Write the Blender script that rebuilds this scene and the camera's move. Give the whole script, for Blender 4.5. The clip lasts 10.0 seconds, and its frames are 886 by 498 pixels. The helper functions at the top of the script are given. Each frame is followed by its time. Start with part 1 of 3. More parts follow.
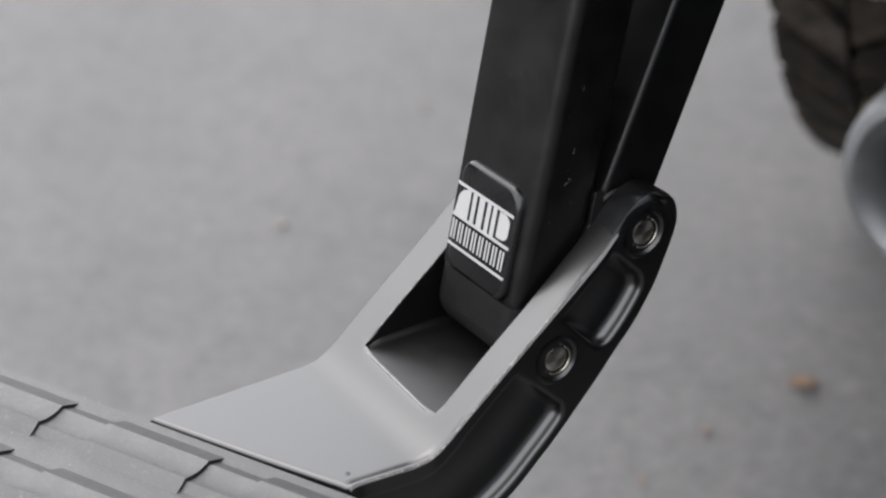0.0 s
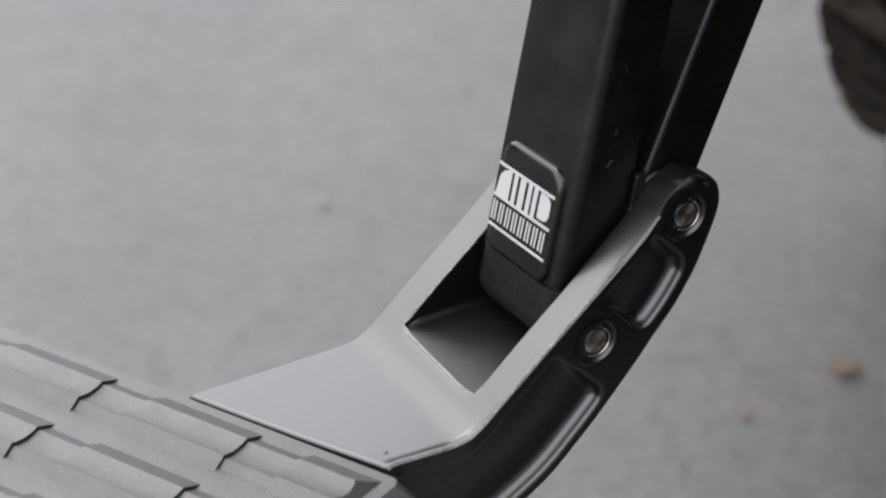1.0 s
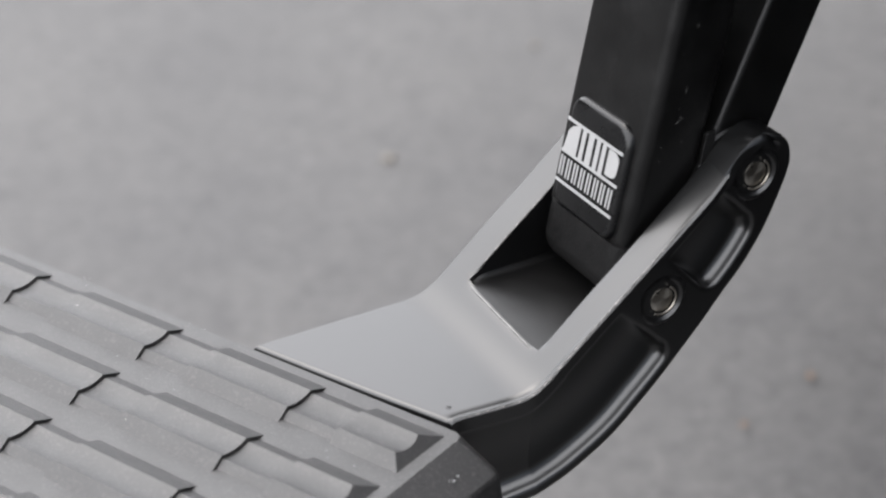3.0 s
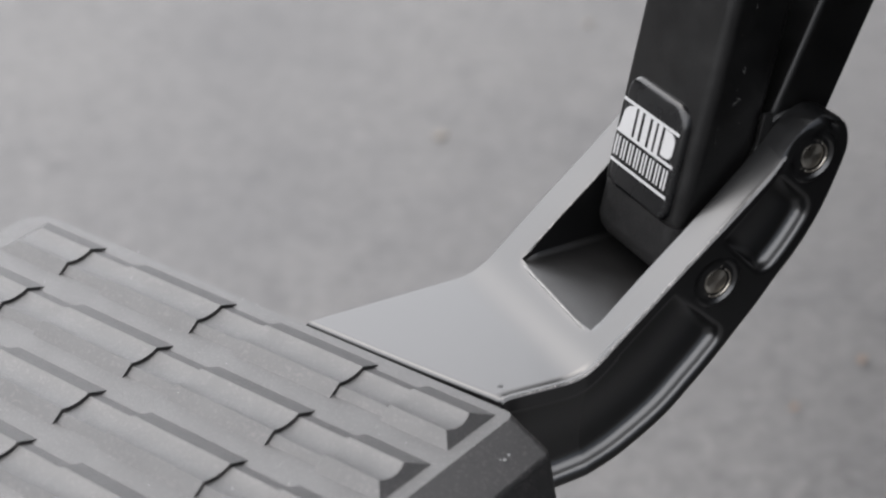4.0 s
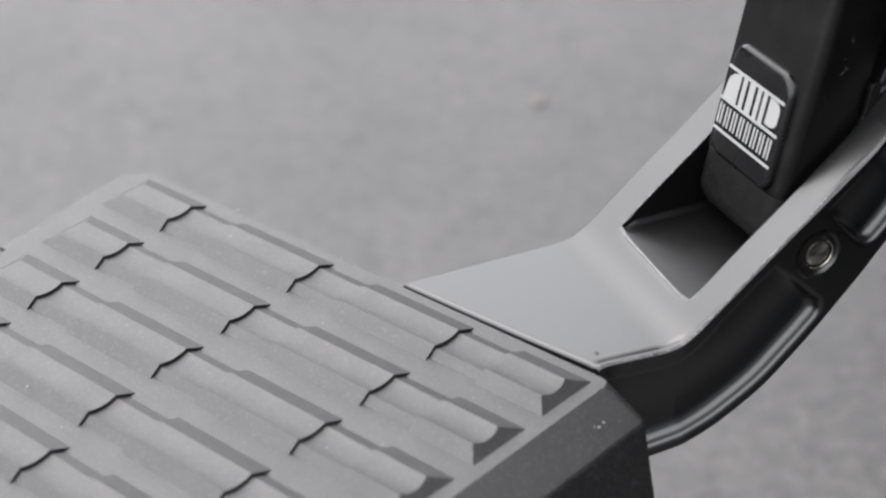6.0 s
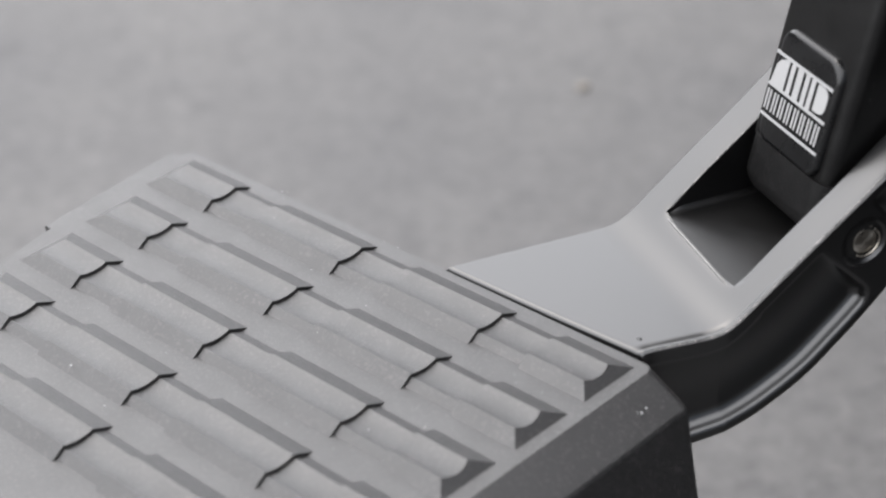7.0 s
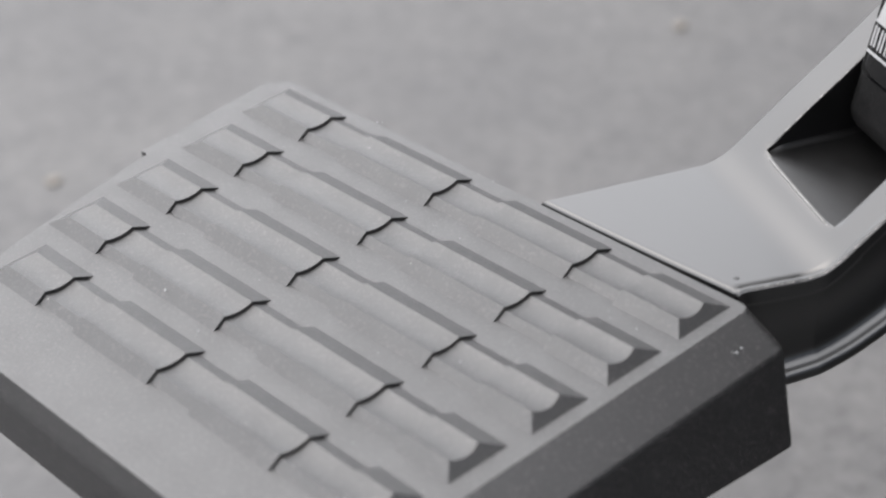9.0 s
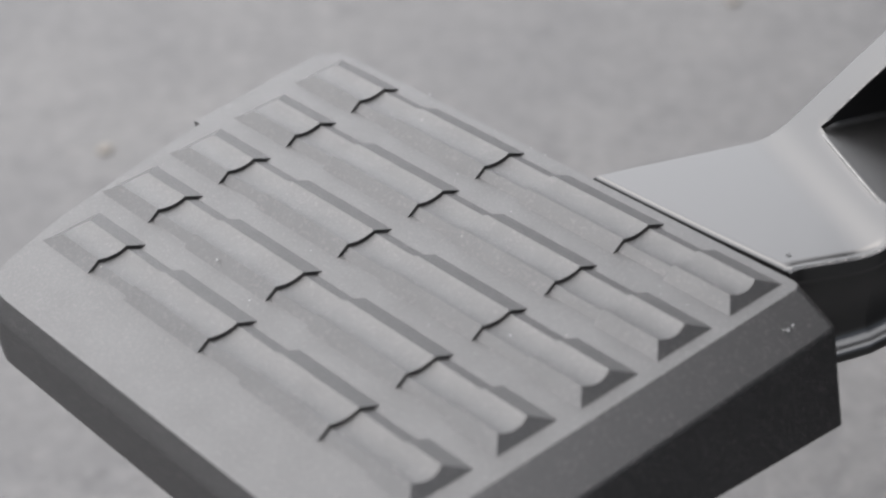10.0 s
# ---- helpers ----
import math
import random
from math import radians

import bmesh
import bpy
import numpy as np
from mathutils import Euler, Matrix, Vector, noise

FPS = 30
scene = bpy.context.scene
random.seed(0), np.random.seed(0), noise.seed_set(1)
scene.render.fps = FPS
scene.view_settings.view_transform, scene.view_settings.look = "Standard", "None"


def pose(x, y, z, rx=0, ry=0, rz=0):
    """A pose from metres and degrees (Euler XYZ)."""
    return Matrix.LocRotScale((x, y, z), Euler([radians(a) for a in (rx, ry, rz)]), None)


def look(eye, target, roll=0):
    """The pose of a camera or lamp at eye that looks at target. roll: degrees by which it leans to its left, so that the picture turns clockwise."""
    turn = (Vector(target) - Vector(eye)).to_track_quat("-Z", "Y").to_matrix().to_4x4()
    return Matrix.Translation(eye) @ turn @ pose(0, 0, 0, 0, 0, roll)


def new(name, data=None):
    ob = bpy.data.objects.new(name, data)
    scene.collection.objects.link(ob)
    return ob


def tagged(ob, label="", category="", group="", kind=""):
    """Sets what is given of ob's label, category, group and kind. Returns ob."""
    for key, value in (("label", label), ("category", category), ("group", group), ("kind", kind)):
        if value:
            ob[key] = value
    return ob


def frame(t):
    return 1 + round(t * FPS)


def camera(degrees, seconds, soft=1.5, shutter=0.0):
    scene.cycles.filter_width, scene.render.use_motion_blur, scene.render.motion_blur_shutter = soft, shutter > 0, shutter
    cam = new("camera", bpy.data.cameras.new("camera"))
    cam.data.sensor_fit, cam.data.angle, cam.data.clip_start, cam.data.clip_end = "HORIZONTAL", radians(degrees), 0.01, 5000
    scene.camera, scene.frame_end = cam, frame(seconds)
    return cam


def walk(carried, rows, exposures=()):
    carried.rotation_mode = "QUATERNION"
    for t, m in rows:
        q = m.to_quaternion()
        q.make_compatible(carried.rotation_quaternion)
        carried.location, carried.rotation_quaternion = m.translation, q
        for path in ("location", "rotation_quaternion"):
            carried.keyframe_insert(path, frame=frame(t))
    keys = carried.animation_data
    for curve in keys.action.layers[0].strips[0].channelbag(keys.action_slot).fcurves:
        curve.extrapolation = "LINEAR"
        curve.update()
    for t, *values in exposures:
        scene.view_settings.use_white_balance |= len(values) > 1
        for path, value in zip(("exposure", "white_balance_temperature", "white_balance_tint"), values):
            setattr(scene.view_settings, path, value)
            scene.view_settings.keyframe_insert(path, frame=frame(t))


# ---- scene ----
cam = camera(28.55, 10.0, soft=2.3)
PATH = [
    (0, (0.67306, -0.48452, 0.86962), (0.10320, 0.36844, 0.24694), -3.484),
    (0.5, (0.67227, -0.48443, 0.86865), (0.09011, 0.35619, 0.24061), -3.611),
    (1, (0.67240, -0.48346, 0.86810), (0.08217, 0.34856, 0.23613), -3.681),
    (1.5, (0.67202, -0.48309, 0.86747), (0.07274, 0.33813, 0.22993), -3.920),
    (2, (0.67132, -0.48208, 0.86670), (0.06343, 0.32744, 0.22238), -4.132),
    (3.5, (0.67008, -0.48216, 0.86589), (0.04227, 0.29915, 0.20604), -4.229),
    (4, (0.66820, -0.48262, 0.86615), (0.02715, 0.28270, 0.20031), -4.427),
    (4.5, (0.66714, -0.48379, 0.86579), (0.01454, 0.26685, 0.19448), -4.624),
    (5, (0.66675, -0.48358, 0.86541), (0.00389, 0.25453, 0.19026), -4.841),
    (5.5, (0.66625, -0.48347, 0.86457), (-0.00730, 0.24242, 0.18677), -5.026),
    (7, (0.66369, -0.48369, 0.86274), (-0.03699, 0.20736, 0.17607), -5.502),
    (7.5, (0.66245, -0.48397, 0.86097), (-0.04619, 0.19379, 0.16926), -5.651),
    (8, (0.66151, -0.48406, 0.85953), (-0.05509, 0.17852, 0.16135), -5.880),
    (8.5, (0.66080, -0.48466, 0.85919), (-0.06251, 0.16227, 0.15329), -6.106),
    (9, (0.65952, -0.48484, 0.85748), (-0.06965, 0.14554, 0.14268), -6.330),
    (9.5, (0.65874, -0.48548, 0.85724), (-0.07690, 0.12884, 0.13513), -6.540),
    (10, (0.65846, -0.48654, 0.85813), (-0.08544, 0.11204, 0.13128), -6.787),
]
walk(cam, [(t, look(eye, target, roll)) for t, eye, target, roll in PATH])
cam.data.dof.use_dof = True
cam.data.dof.focus_distance = 0.78
cam.data.dof.aperture_fstop = 5.6
scene.view_settings.exposure = 2.25

# ---- light: overcast daylight, a broad weak sun high up ----
world = bpy.data.worlds.new("overcast_sky")
scene.world = world
world.use_nodes = True
wn = world.node_tree
wn.nodes.clear()
sky = wn.nodes.new("ShaderNodeTexSky")
sky.sky_type = "NISHITA"
sky.sun_disc = False
sky.sun_elevation = radians(65)
sky.sun_rotation = radians(265)
sky.air_density, sky.dust_density, sky.ozone_density = 1.0, 4.0, 1.0
grey = wn.nodes.new("ShaderNodeHueSaturation")
grey.inputs["Saturation"].default_value = 0.45
back = wn.nodes.new("ShaderNodeBackground")
back.inputs["Strength"].default_value = 0.062
wout = wn.nodes.new("ShaderNodeOutputWorld")
wn.links.new(sky.outputs["Color"], grey.inputs["Color"])
wn.links.new(grey.outputs["Color"], back.inputs["Color"])
wn.links.new(back.outputs["Background"], wout.inputs["Surface"])
sun_data = bpy.data.lights.new("sun", "SUN")
sun_data.energy, sun_data.angle, sun_data.color = 2.7, radians(146), (0.985, 0.98, 1.0)
sun = new("sun", sun_data)
sun.matrix_world = look((-1.5, -0.75, 2.4), (0, 0, 0))


# ---- materials ----
def material(name, base, rough, metal=0.0, spec=0.5, grain=0.0, grain_scale=900.0, blotch=0.15, blotch_scale=14.0,
             bump=0.0, bump_scale=600.0, rough_var=0.1, dust=0.0, dust_colour=(0.42, 0.40, 0.37), speck=0.0, ior=1.5):
    """A painted, cast or moulded surface: fine grain, broad blotches, uneven gloss, dust and specks, in metres."""
    m = bpy.data.materials.new(name)
    m.use_nodes = True
    nt = m.node_tree
    b = nt.nodes["Principled BSDF"]
    b.inputs["Metallic"].default_value = metal
    b.inputs["Specular IOR Level"].default_value = spec
    b.inputs["IOR"].default_value = ior
    co = nt.nodes.new("ShaderNodeTexCoord")

    def noise_tex(scale, detail=3.0, roughness=0.6):
        n = nt.nodes.new("ShaderNodeTexNoise")
        n.inputs["Scale"].default_value, n.inputs["Detail"].default_value, n.inputs["Roughness"].default_value = scale, detail, roughness
        nt.links.new(co.outputs["Object"], n.inputs["Vector"])
        return n

    def ranged(src, lo, hi, a=0.3, c=0.7):
        r = nt.nodes.new("ShaderNodeMapRange")
        r.inputs["From Min"].default_value, r.inputs["From Max"].default_value = a, c
        r.inputs["To Min"].default_value, r.inputs["To Max"].default_value = lo, hi
        nt.links.new(src, r.inputs["Value"])
        return r.outputs["Result"]

    def mixed(kind, fac, a, c):
        x = nt.nodes.new("ShaderNodeMix")
        x.data_type, x.blend_type = "RGBA", kind
        for sock, v in ((x.inputs[0], fac), (x.inputs[6], a), (x.inputs[7], c)):
            if isinstance(v, bpy.types.NodeSocket):
                nt.links.new(v, sock)
            elif isinstance(v, tuple):
                sock.default_value = (*v, 1.0)
            else:
                sock.default_value = v
        return x.outputs[2]

    big = noise_tex(blotch_scale)
    col = mixed("MIX", ranged(big.outputs["Fac"], 0.0, 1.0), tuple(v * (1 - blotch) for v in base), tuple(v * (1 + blotch) for v in base))
    if grain:
        fine = noise_tex(grain_scale, 2.0)
        col = mixed("MIX", ranged(fine.outputs["Fac"], 0.0, grain, 0.56, 0.64), col, tuple(min(1.0, v * 3.0 + w) for v, w in zip(base, (0.070, 0.057, 0.060))))
    if dust:
        film = noise_tex(38.0, 6.0, 0.7)
        col = mixed("MIX", ranged(film.outputs["Fac"], 0.0, dust, 0.42, 0.75), col, dust_colour)
    if speck:
        vor = nt.nodes.new("ShaderNodeTexVoronoi")
        vor.inputs["Scale"].default_value = 95.0
        nt.links.new(co.outputs["Object"], vor.inputs["Vector"])
        few = noise_tex(31.0, 1.0)
        near = ranged(vor.outputs["Distance"], speck, 0.0, 0.022, 0.036)
        some = ranged(few.outputs["Fac"], 0.0, 1.0, 0.54, 0.58)
        both = nt.nodes.new("ShaderNodeMath")
        both.operation = "MULTIPLY"
        nt.links.new(near, both.inputs[0])
        nt.links.new(some, both.inputs[1])
        col = mixed("MIX", both.outputs[0], col, (0.55, 0.53, 0.5))
    nt.links.new(col, b.inputs["Base Color"])
    rv = noise_tex(55.0, 4.0)
    nt.links.new(ranged(rv.outputs["Fac"], max(0.02, rough - rough_var), min(1.0, rough + rough_var)), b.inputs["Roughness"])
    if bump:
        bn = noise_tex(bump_scale, 3.0)
        bp = nt.nodes.new("ShaderNodeBump")
        bp.inputs["Strength"].default_value = bump
        bp.inputs["Distance"].default_value = 0.001
        nt.links.new(bn.outputs["Fac"], bp.inputs["Height"])
        nt.links.new(bp.outputs["Normal"], b.inputs["Normal"])
    return m


MAT_TREAD = material("graphite_powder_coat", (0.0028, 0.0027, 0.0027), 0.53, spec=0.66, grain=0.24, grain_scale=680, blotch=0.10, bump=0.26, bump_scale=1000, speck=0.5, rough_var=0.03)
MAT_YOKE = material("satin_black_casting", (0.0022, 0.0022, 0.0023), 0.29, spec=0.626, blotch=0.12, rough_var=0.015)
MAT_CAST = material("rough_black_casting", (0.0022, 0.0022, 0.0022), 0.34, spec=0.29, grain=0.05, grain_scale=800, blotch=0.15, bump=0.10, bump_scale=1200, speck=0.5, rough_var=0.05)
MAT_ARM = material("black_painted_tube", (0.0012, 0.0012, 0.0012), 0.38, spec=0.25, grain=0.03, grain_scale=800, bump=0.08, bump_scale=700, speck=0.5, dust=0.003)
MAT_CAP = material("black_moulded_plastic", (0.0016, 0.0016, 0.0016), 0.48, spec=0.187, grain=0.07, grain_scale=900, bump=0.2, speck=0.5)
MAT_PAD = material("badge_black_plastic", (0.0022, 0.0022, 0.0024), 0.27, spec=0.324, bump=0.04)
MAT_WHITE = material("white_print", (0.2086, 0.2086, 0.2086), 0.5, blotch=0.04)
MAT_PIN = material("machined_steel", (0.3309, 0.3094, 0.2734), 0.34, metal=1.0, blotch=0.2, blotch_scale=160, bump=0.15, bump_scale=500)
MAT_RING = material("spring_steel", (0.3309, 0.3094, 0.2734), 0.34, metal=1.0, blotch=0.2, blotch_scale=160)
turned = MAT_PIN.node_tree
tangent = turned.nodes.new("ShaderNodeTangent")
tangent.direction_type, tangent.axis = "RADIAL", "Z"
turned.links.new(tangent.outputs["Tangent"], turned.nodes["Principled BSDF"].inputs["Tangent"])
turned.nodes["Principled BSDF"].inputs["Anisotropic"].default_value = 0.85
MAT_RUBBER = material("dusty_tyre_rubber", (0.0029, 0.0027, 0.0027), 0.7, spec=0.180, blotch=0.3, bump=0.4, bump_scale=300, dust=0.42, dust_colour=(0.070, 0.052, 0.037))
MAT_MUD = material("mud_dusted_rubber", (0.070, 0.053, 0.038), 0.9, spec=0.144, blotch=0.7, blotch_scale=70, bump=0.4, bump_scale=300)
MAT_DUSTY = material("faintly_dusty_rubber", (0.026, 0.0215, 0.0175), 0.8, spec=0.144, blotch=0.8, blotch_scale=45, bump=0.4, bump_scale=300)
MAT_STEEL = material("dull_exhaust_steel", (0.26, 0.265, 0.272), 0.55, metal=1.0, blotch=0.25, blotch_scale=20, bump=0.1)
MAT_PIPE_DARK = material("dark_pipe_inside", (0.0144, 0.0144, 0.0144), 0.9)
MAT_BODY = material("dark_truck_paint", (0.0101, 0.0101, 0.0108), 0.3, spec=0.252)
MAT_LEAF = material("dry_leaf", (0.1007, 0.0612, 0.0360), 0.8, blotch=0.4, blotch_scale=120)
MAT_STONE = material("pale_stone_chip", (0.105, 0.094, 0.082), 0.85, blotch=0.3, blotch_scale=200)


def asphalt():
    m = bpy.data.materials.new("worn_asphalt")
    m.use_nodes = True
    nt = m.node_tree
    b = nt.nodes["Principled BSDF"]
    b.inputs["Roughness"].default_value = 0.85
    b.inputs["Specular IOR Level"].default_value = 0.35
    co = nt.nodes.new("ShaderNodeTexCoord")

    def tex(kind, scale, detail=4.0):
        n = nt.nodes.new(kind)
        n.inputs["Scale"].default_value = scale
        if kind == "ShaderNodeTexNoise":
            n.inputs["Detail"].default_value = detail
            n.inputs["Roughness"].default_value = 0.62
        nt.links.new(co.outputs["Object"], n.inputs["Vector"])
        return n

    def ramp(src, stops):
        r = nt.nodes.new("ShaderNodeValToRGB")
        while len(r.color_ramp.elements) < len(stops):
            r.color_ramp.elements.new(0.5)
        for e, (pos, c) in zip(r.color_ramp.elements, stops):
            e.position, e.color = pos, (*c, 1.0)
        nt.links.new(src, r.inputs["Fac"])
        return r.outputs["Color"]

    def mult(a, c, fac=1.0):
        x = nt.nodes.new("ShaderNodeMix")
        x.data_type, x.blend_type = "RGBA", "MULTIPLY"
        x.inputs[0].default_value = fac
        nt.links.new(a, x.inputs[6])
        nt.links.new(c, x.inputs[7])
        return x.outputs[2]

    grit = tex("ShaderNodeTexVoronoi", 130.0)
    stones = ramp(grit.outputs["Color"], [(0.0, (0.0503, 0.0496, 0.0496)), (0.5, (0.0588, 0.0580, 0.0580)), (1.0, (0.0694, 0.0683, 0.0680))])
    mid = tex("ShaderNodeTexNoise", 22.0)
    pits = ramp(mid.outputs["Fac"], [(0.28, (0.84, 0.84, 0.85)), (0.46, (1.0, 1.0, 1.0)), (0.75, (1.07, 1.065, 1.06))])
    coarse = tex("ShaderNodeTexNoise", 62.0, 2.0)
    chips = ramp(coarse.outputs["Fac"], [(0.30, (0.85, 0.85, 0.855)), (0.47, (0.99, 0.99, 0.99)), (0.56, (1.01, 1.01, 1.01)), (0.74, (1.20, 1.185, 1.17))])
    wide = tex("ShaderNodeTexNoise", 3.0)
    stain = ramp(wide.outputs["Fac"], [(0.30, (0.86, 0.86, 0.87)), (0.65, (1.08, 1.07, 1.06))])
    nt.links.new(mult(mult(mult(stones, pits), chips), stain), b.inputs["Base Color"])
    bp = nt.nodes.new("ShaderNodeBump")
    bp.inputs["Strength"].default_value, bp.inputs["Distance"].default_value = 0.3, 0.003
    nt.links.new(grit.outputs["Distance"], bp.inputs["Height"])
    nt.links.new(bp.outputs["Normal"], b.inputs["Normal"])
    return m


MAT_ASPHALT = asphalt()


# ---- building blocks ----
def part(name, bm, mat, parent=None, label="", angle=35.0, bevel=0.0, segments=2):
    bmesh.ops.remove_doubles(bm, verts=bm.verts[:], dist=1e-6)
    bmesh.ops.recalc_face_normals(bm, faces=bm.faces[:])
    me = bpy.data.meshes.new(name)
    bm.to_mesh(me)
    bm.free()
    me.materials.append(mat)
    for f in me.polygons:
        f.use_smooth = True
    me.set_sharp_from_angle(angle=radians(angle))
    ob = new(name, me)
    if parent is not None:
        ob.parent = parent
    if label:
        ob["label"] = label
    if bevel:
        mod = ob.modifiers.new("bevel", "BEVEL")
        mod.width, mod.segments, mod.limit_method, mod.angle_limit = bevel, segments, "ANGLE", radians(40)
        mod.harden_normals = False
    return ob


def loft(bm, loops, closed=True, caps=True):
    """Skins a list of point loops of equal length."""
    rows = [[bm.verts.new(co) for co in loop] for loop in loops]
    n = len(rows[0])
    for a, b in zip(rows, rows[1:]):
        for k in range(n if closed else n - 1):
            j = (k + 1) % n
            bm.faces.new((a[k], a[j], b[j], b[k]))
    if caps and closed:
        bm.faces.new(rows[0])
        bm.faces.new(rows[-1])
    return rows


def grid(bm, points):
    rows = [[bm.verts.new(co) for co in row] for row in points]
    for a, b in zip(rows, rows[1:]):
        for k in range(len(a) - 1):
            bm.faces.new((a[k], a[k + 1], b[k + 1], b[k]))
    return rows


def rounded(points, radii, steps=6):
    """A closed polygon with its corners rounded."""
    out = []
    n = len(points)
    for i, (q, r) in enumerate(zip(points, radii)):
        q, a, c = Vector(q), Vector(points[i - 1]), Vector(points[(i + 1) % n])
        if r <= 0:
            out.append(tuple(q))
            continue
        u, v = (a - q).normalized(), (c - q).normalized()
        half = u.angle(v) / 2
        t = min(r / math.tan(half), (a - q).length * 0.49, (c - q).length * 0.49)
        r2 = t * math.tan(half)
        centre = q + (u + v).normalized() * (r2 / math.sin(half))
        s, e = q + u * t - centre, q + v * t - centre
        for k in range(steps + 1):
            w = s.lerp(e, k / steps)
            out.append(tuple(centre + w.normalized() * r2))
    return out


def spline(points, count):
    """Points evenly along a smooth curve through the given ones."""
    pts = [Vector(q) for q in points]
    pts = [2 * pts[0] - pts[1]] + pts + [2 * pts[-1] - pts[-2]]
    fine = []
    for i in range(1, len(pts) - 2):
        a, b, c, d = pts[i - 1:i + 3]
        for k in range(24):
            t = k / 24
            fine.append(0.5 * (2 * b + (c - a) * t + (2 * a - 5 * b + 4 * c - d) * t * t + (3 * b - a - 3 * c + d) * t ** 3))
    fine.append(pts[-2])
    run = [0.0]
    for a, b in zip(fine, fine[1:]):
        run.append(run[-1] + (b - a).length)
    out, j = [], 0
    for k in range(count):
        want = run[-1] * k / (count - 1)
        while j < len(run) - 2 and run[j + 1] < want:
            j += 1
        gap = run[j + 1] - run[j]
        out.append(fine[j].lerp(fine[j + 1], (want - run[j]) / gap if gap else 0.0))
    return out


def cylinder(bm, centre, axis, radius, length, segs=40, profile=None):
    """A turned piece along axis; profile: (radius factor, height factor) from base to top."""
    axis = Vector(axis).normalized()
    u = axis.orthogonal().normalized()
    v = axis.cross(u)
    loops = []
    for rf, hf in profile or ((1, 0), (1, 1)):
        c = Vector(centre) + axis * (length * hf)
        loops.append([c + (u * math.cos(2 * math.pi * k / segs) + v * math.sin(2 * math.pi * k / segs)) * radius * rf for k in range(segs)])
    return loft(bm, loops)


def smooth01(x):
    x = min(1.0, max(0.0, x))
    return x * x * (3 - 2 * x)


# ---- ground ----
H0 = 0.404  # height of the step's tread
bm = bmesh.new()
grid(bm, [[(x, y, 0.0) for x in (-400, -20, -4, 0, 4, 20, 400)] for y in (-400, -20, -4, 0, 4, 20, 400)])
ground = tagged(part("ground", bm, MAT_ASPHALT), "worn grey asphalt car park surface", "ground", kind="structure")

# unseen dark ring far off, added to block low sky, tallest towards 192 degrees
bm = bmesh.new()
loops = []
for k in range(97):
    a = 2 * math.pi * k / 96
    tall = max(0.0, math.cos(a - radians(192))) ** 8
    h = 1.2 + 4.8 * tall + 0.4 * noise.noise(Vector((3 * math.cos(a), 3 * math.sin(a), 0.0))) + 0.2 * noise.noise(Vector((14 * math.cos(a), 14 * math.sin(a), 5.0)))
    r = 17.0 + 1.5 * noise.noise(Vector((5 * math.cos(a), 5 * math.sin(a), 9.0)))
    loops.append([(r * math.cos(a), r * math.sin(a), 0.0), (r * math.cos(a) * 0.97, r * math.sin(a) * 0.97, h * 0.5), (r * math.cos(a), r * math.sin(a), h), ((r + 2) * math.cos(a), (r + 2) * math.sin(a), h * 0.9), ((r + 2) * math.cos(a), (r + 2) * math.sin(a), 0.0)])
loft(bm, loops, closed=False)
MAT_SKY_BLOCKER = material("dark_sky_blocker", (0.0252, 0.0288, 0.0216), 0.9, blotch=0.5, blotch_scale=0.6)
tagged(part("backdrop", bm, MAT_SKY_BLOCKER), "unseen dark ring closing the car park, added to block low sky", "backdrop", kind="structure")

# ---- the bed step: tread, casting, arm and link ----
step = tagged(new("bed_step"), "black folding bed step with ribbed tread plate on a hinged arm", "truck step")
step.location = (0, 0, H0)

ROW_Y = [-0.0385 - 0.0394 * k for k in range(5)]
ROW_WIDE = 0.0295
SLITS = [(0.0825, 0.1697, 0.2545), (0.0811, 0.1677, 0.2521), (0.0800, 0.1658, 0.2499), (0.0793, 0.1650, 0.2478), (0.0894, 0.1700, 0.2475)]
STARTS = (0.0388, 0.0404, 0.0405, 0.0415, 0.0520)
ENDS = (0.3180, 0.3145, 0.3106, 0.3051, 0.3001)


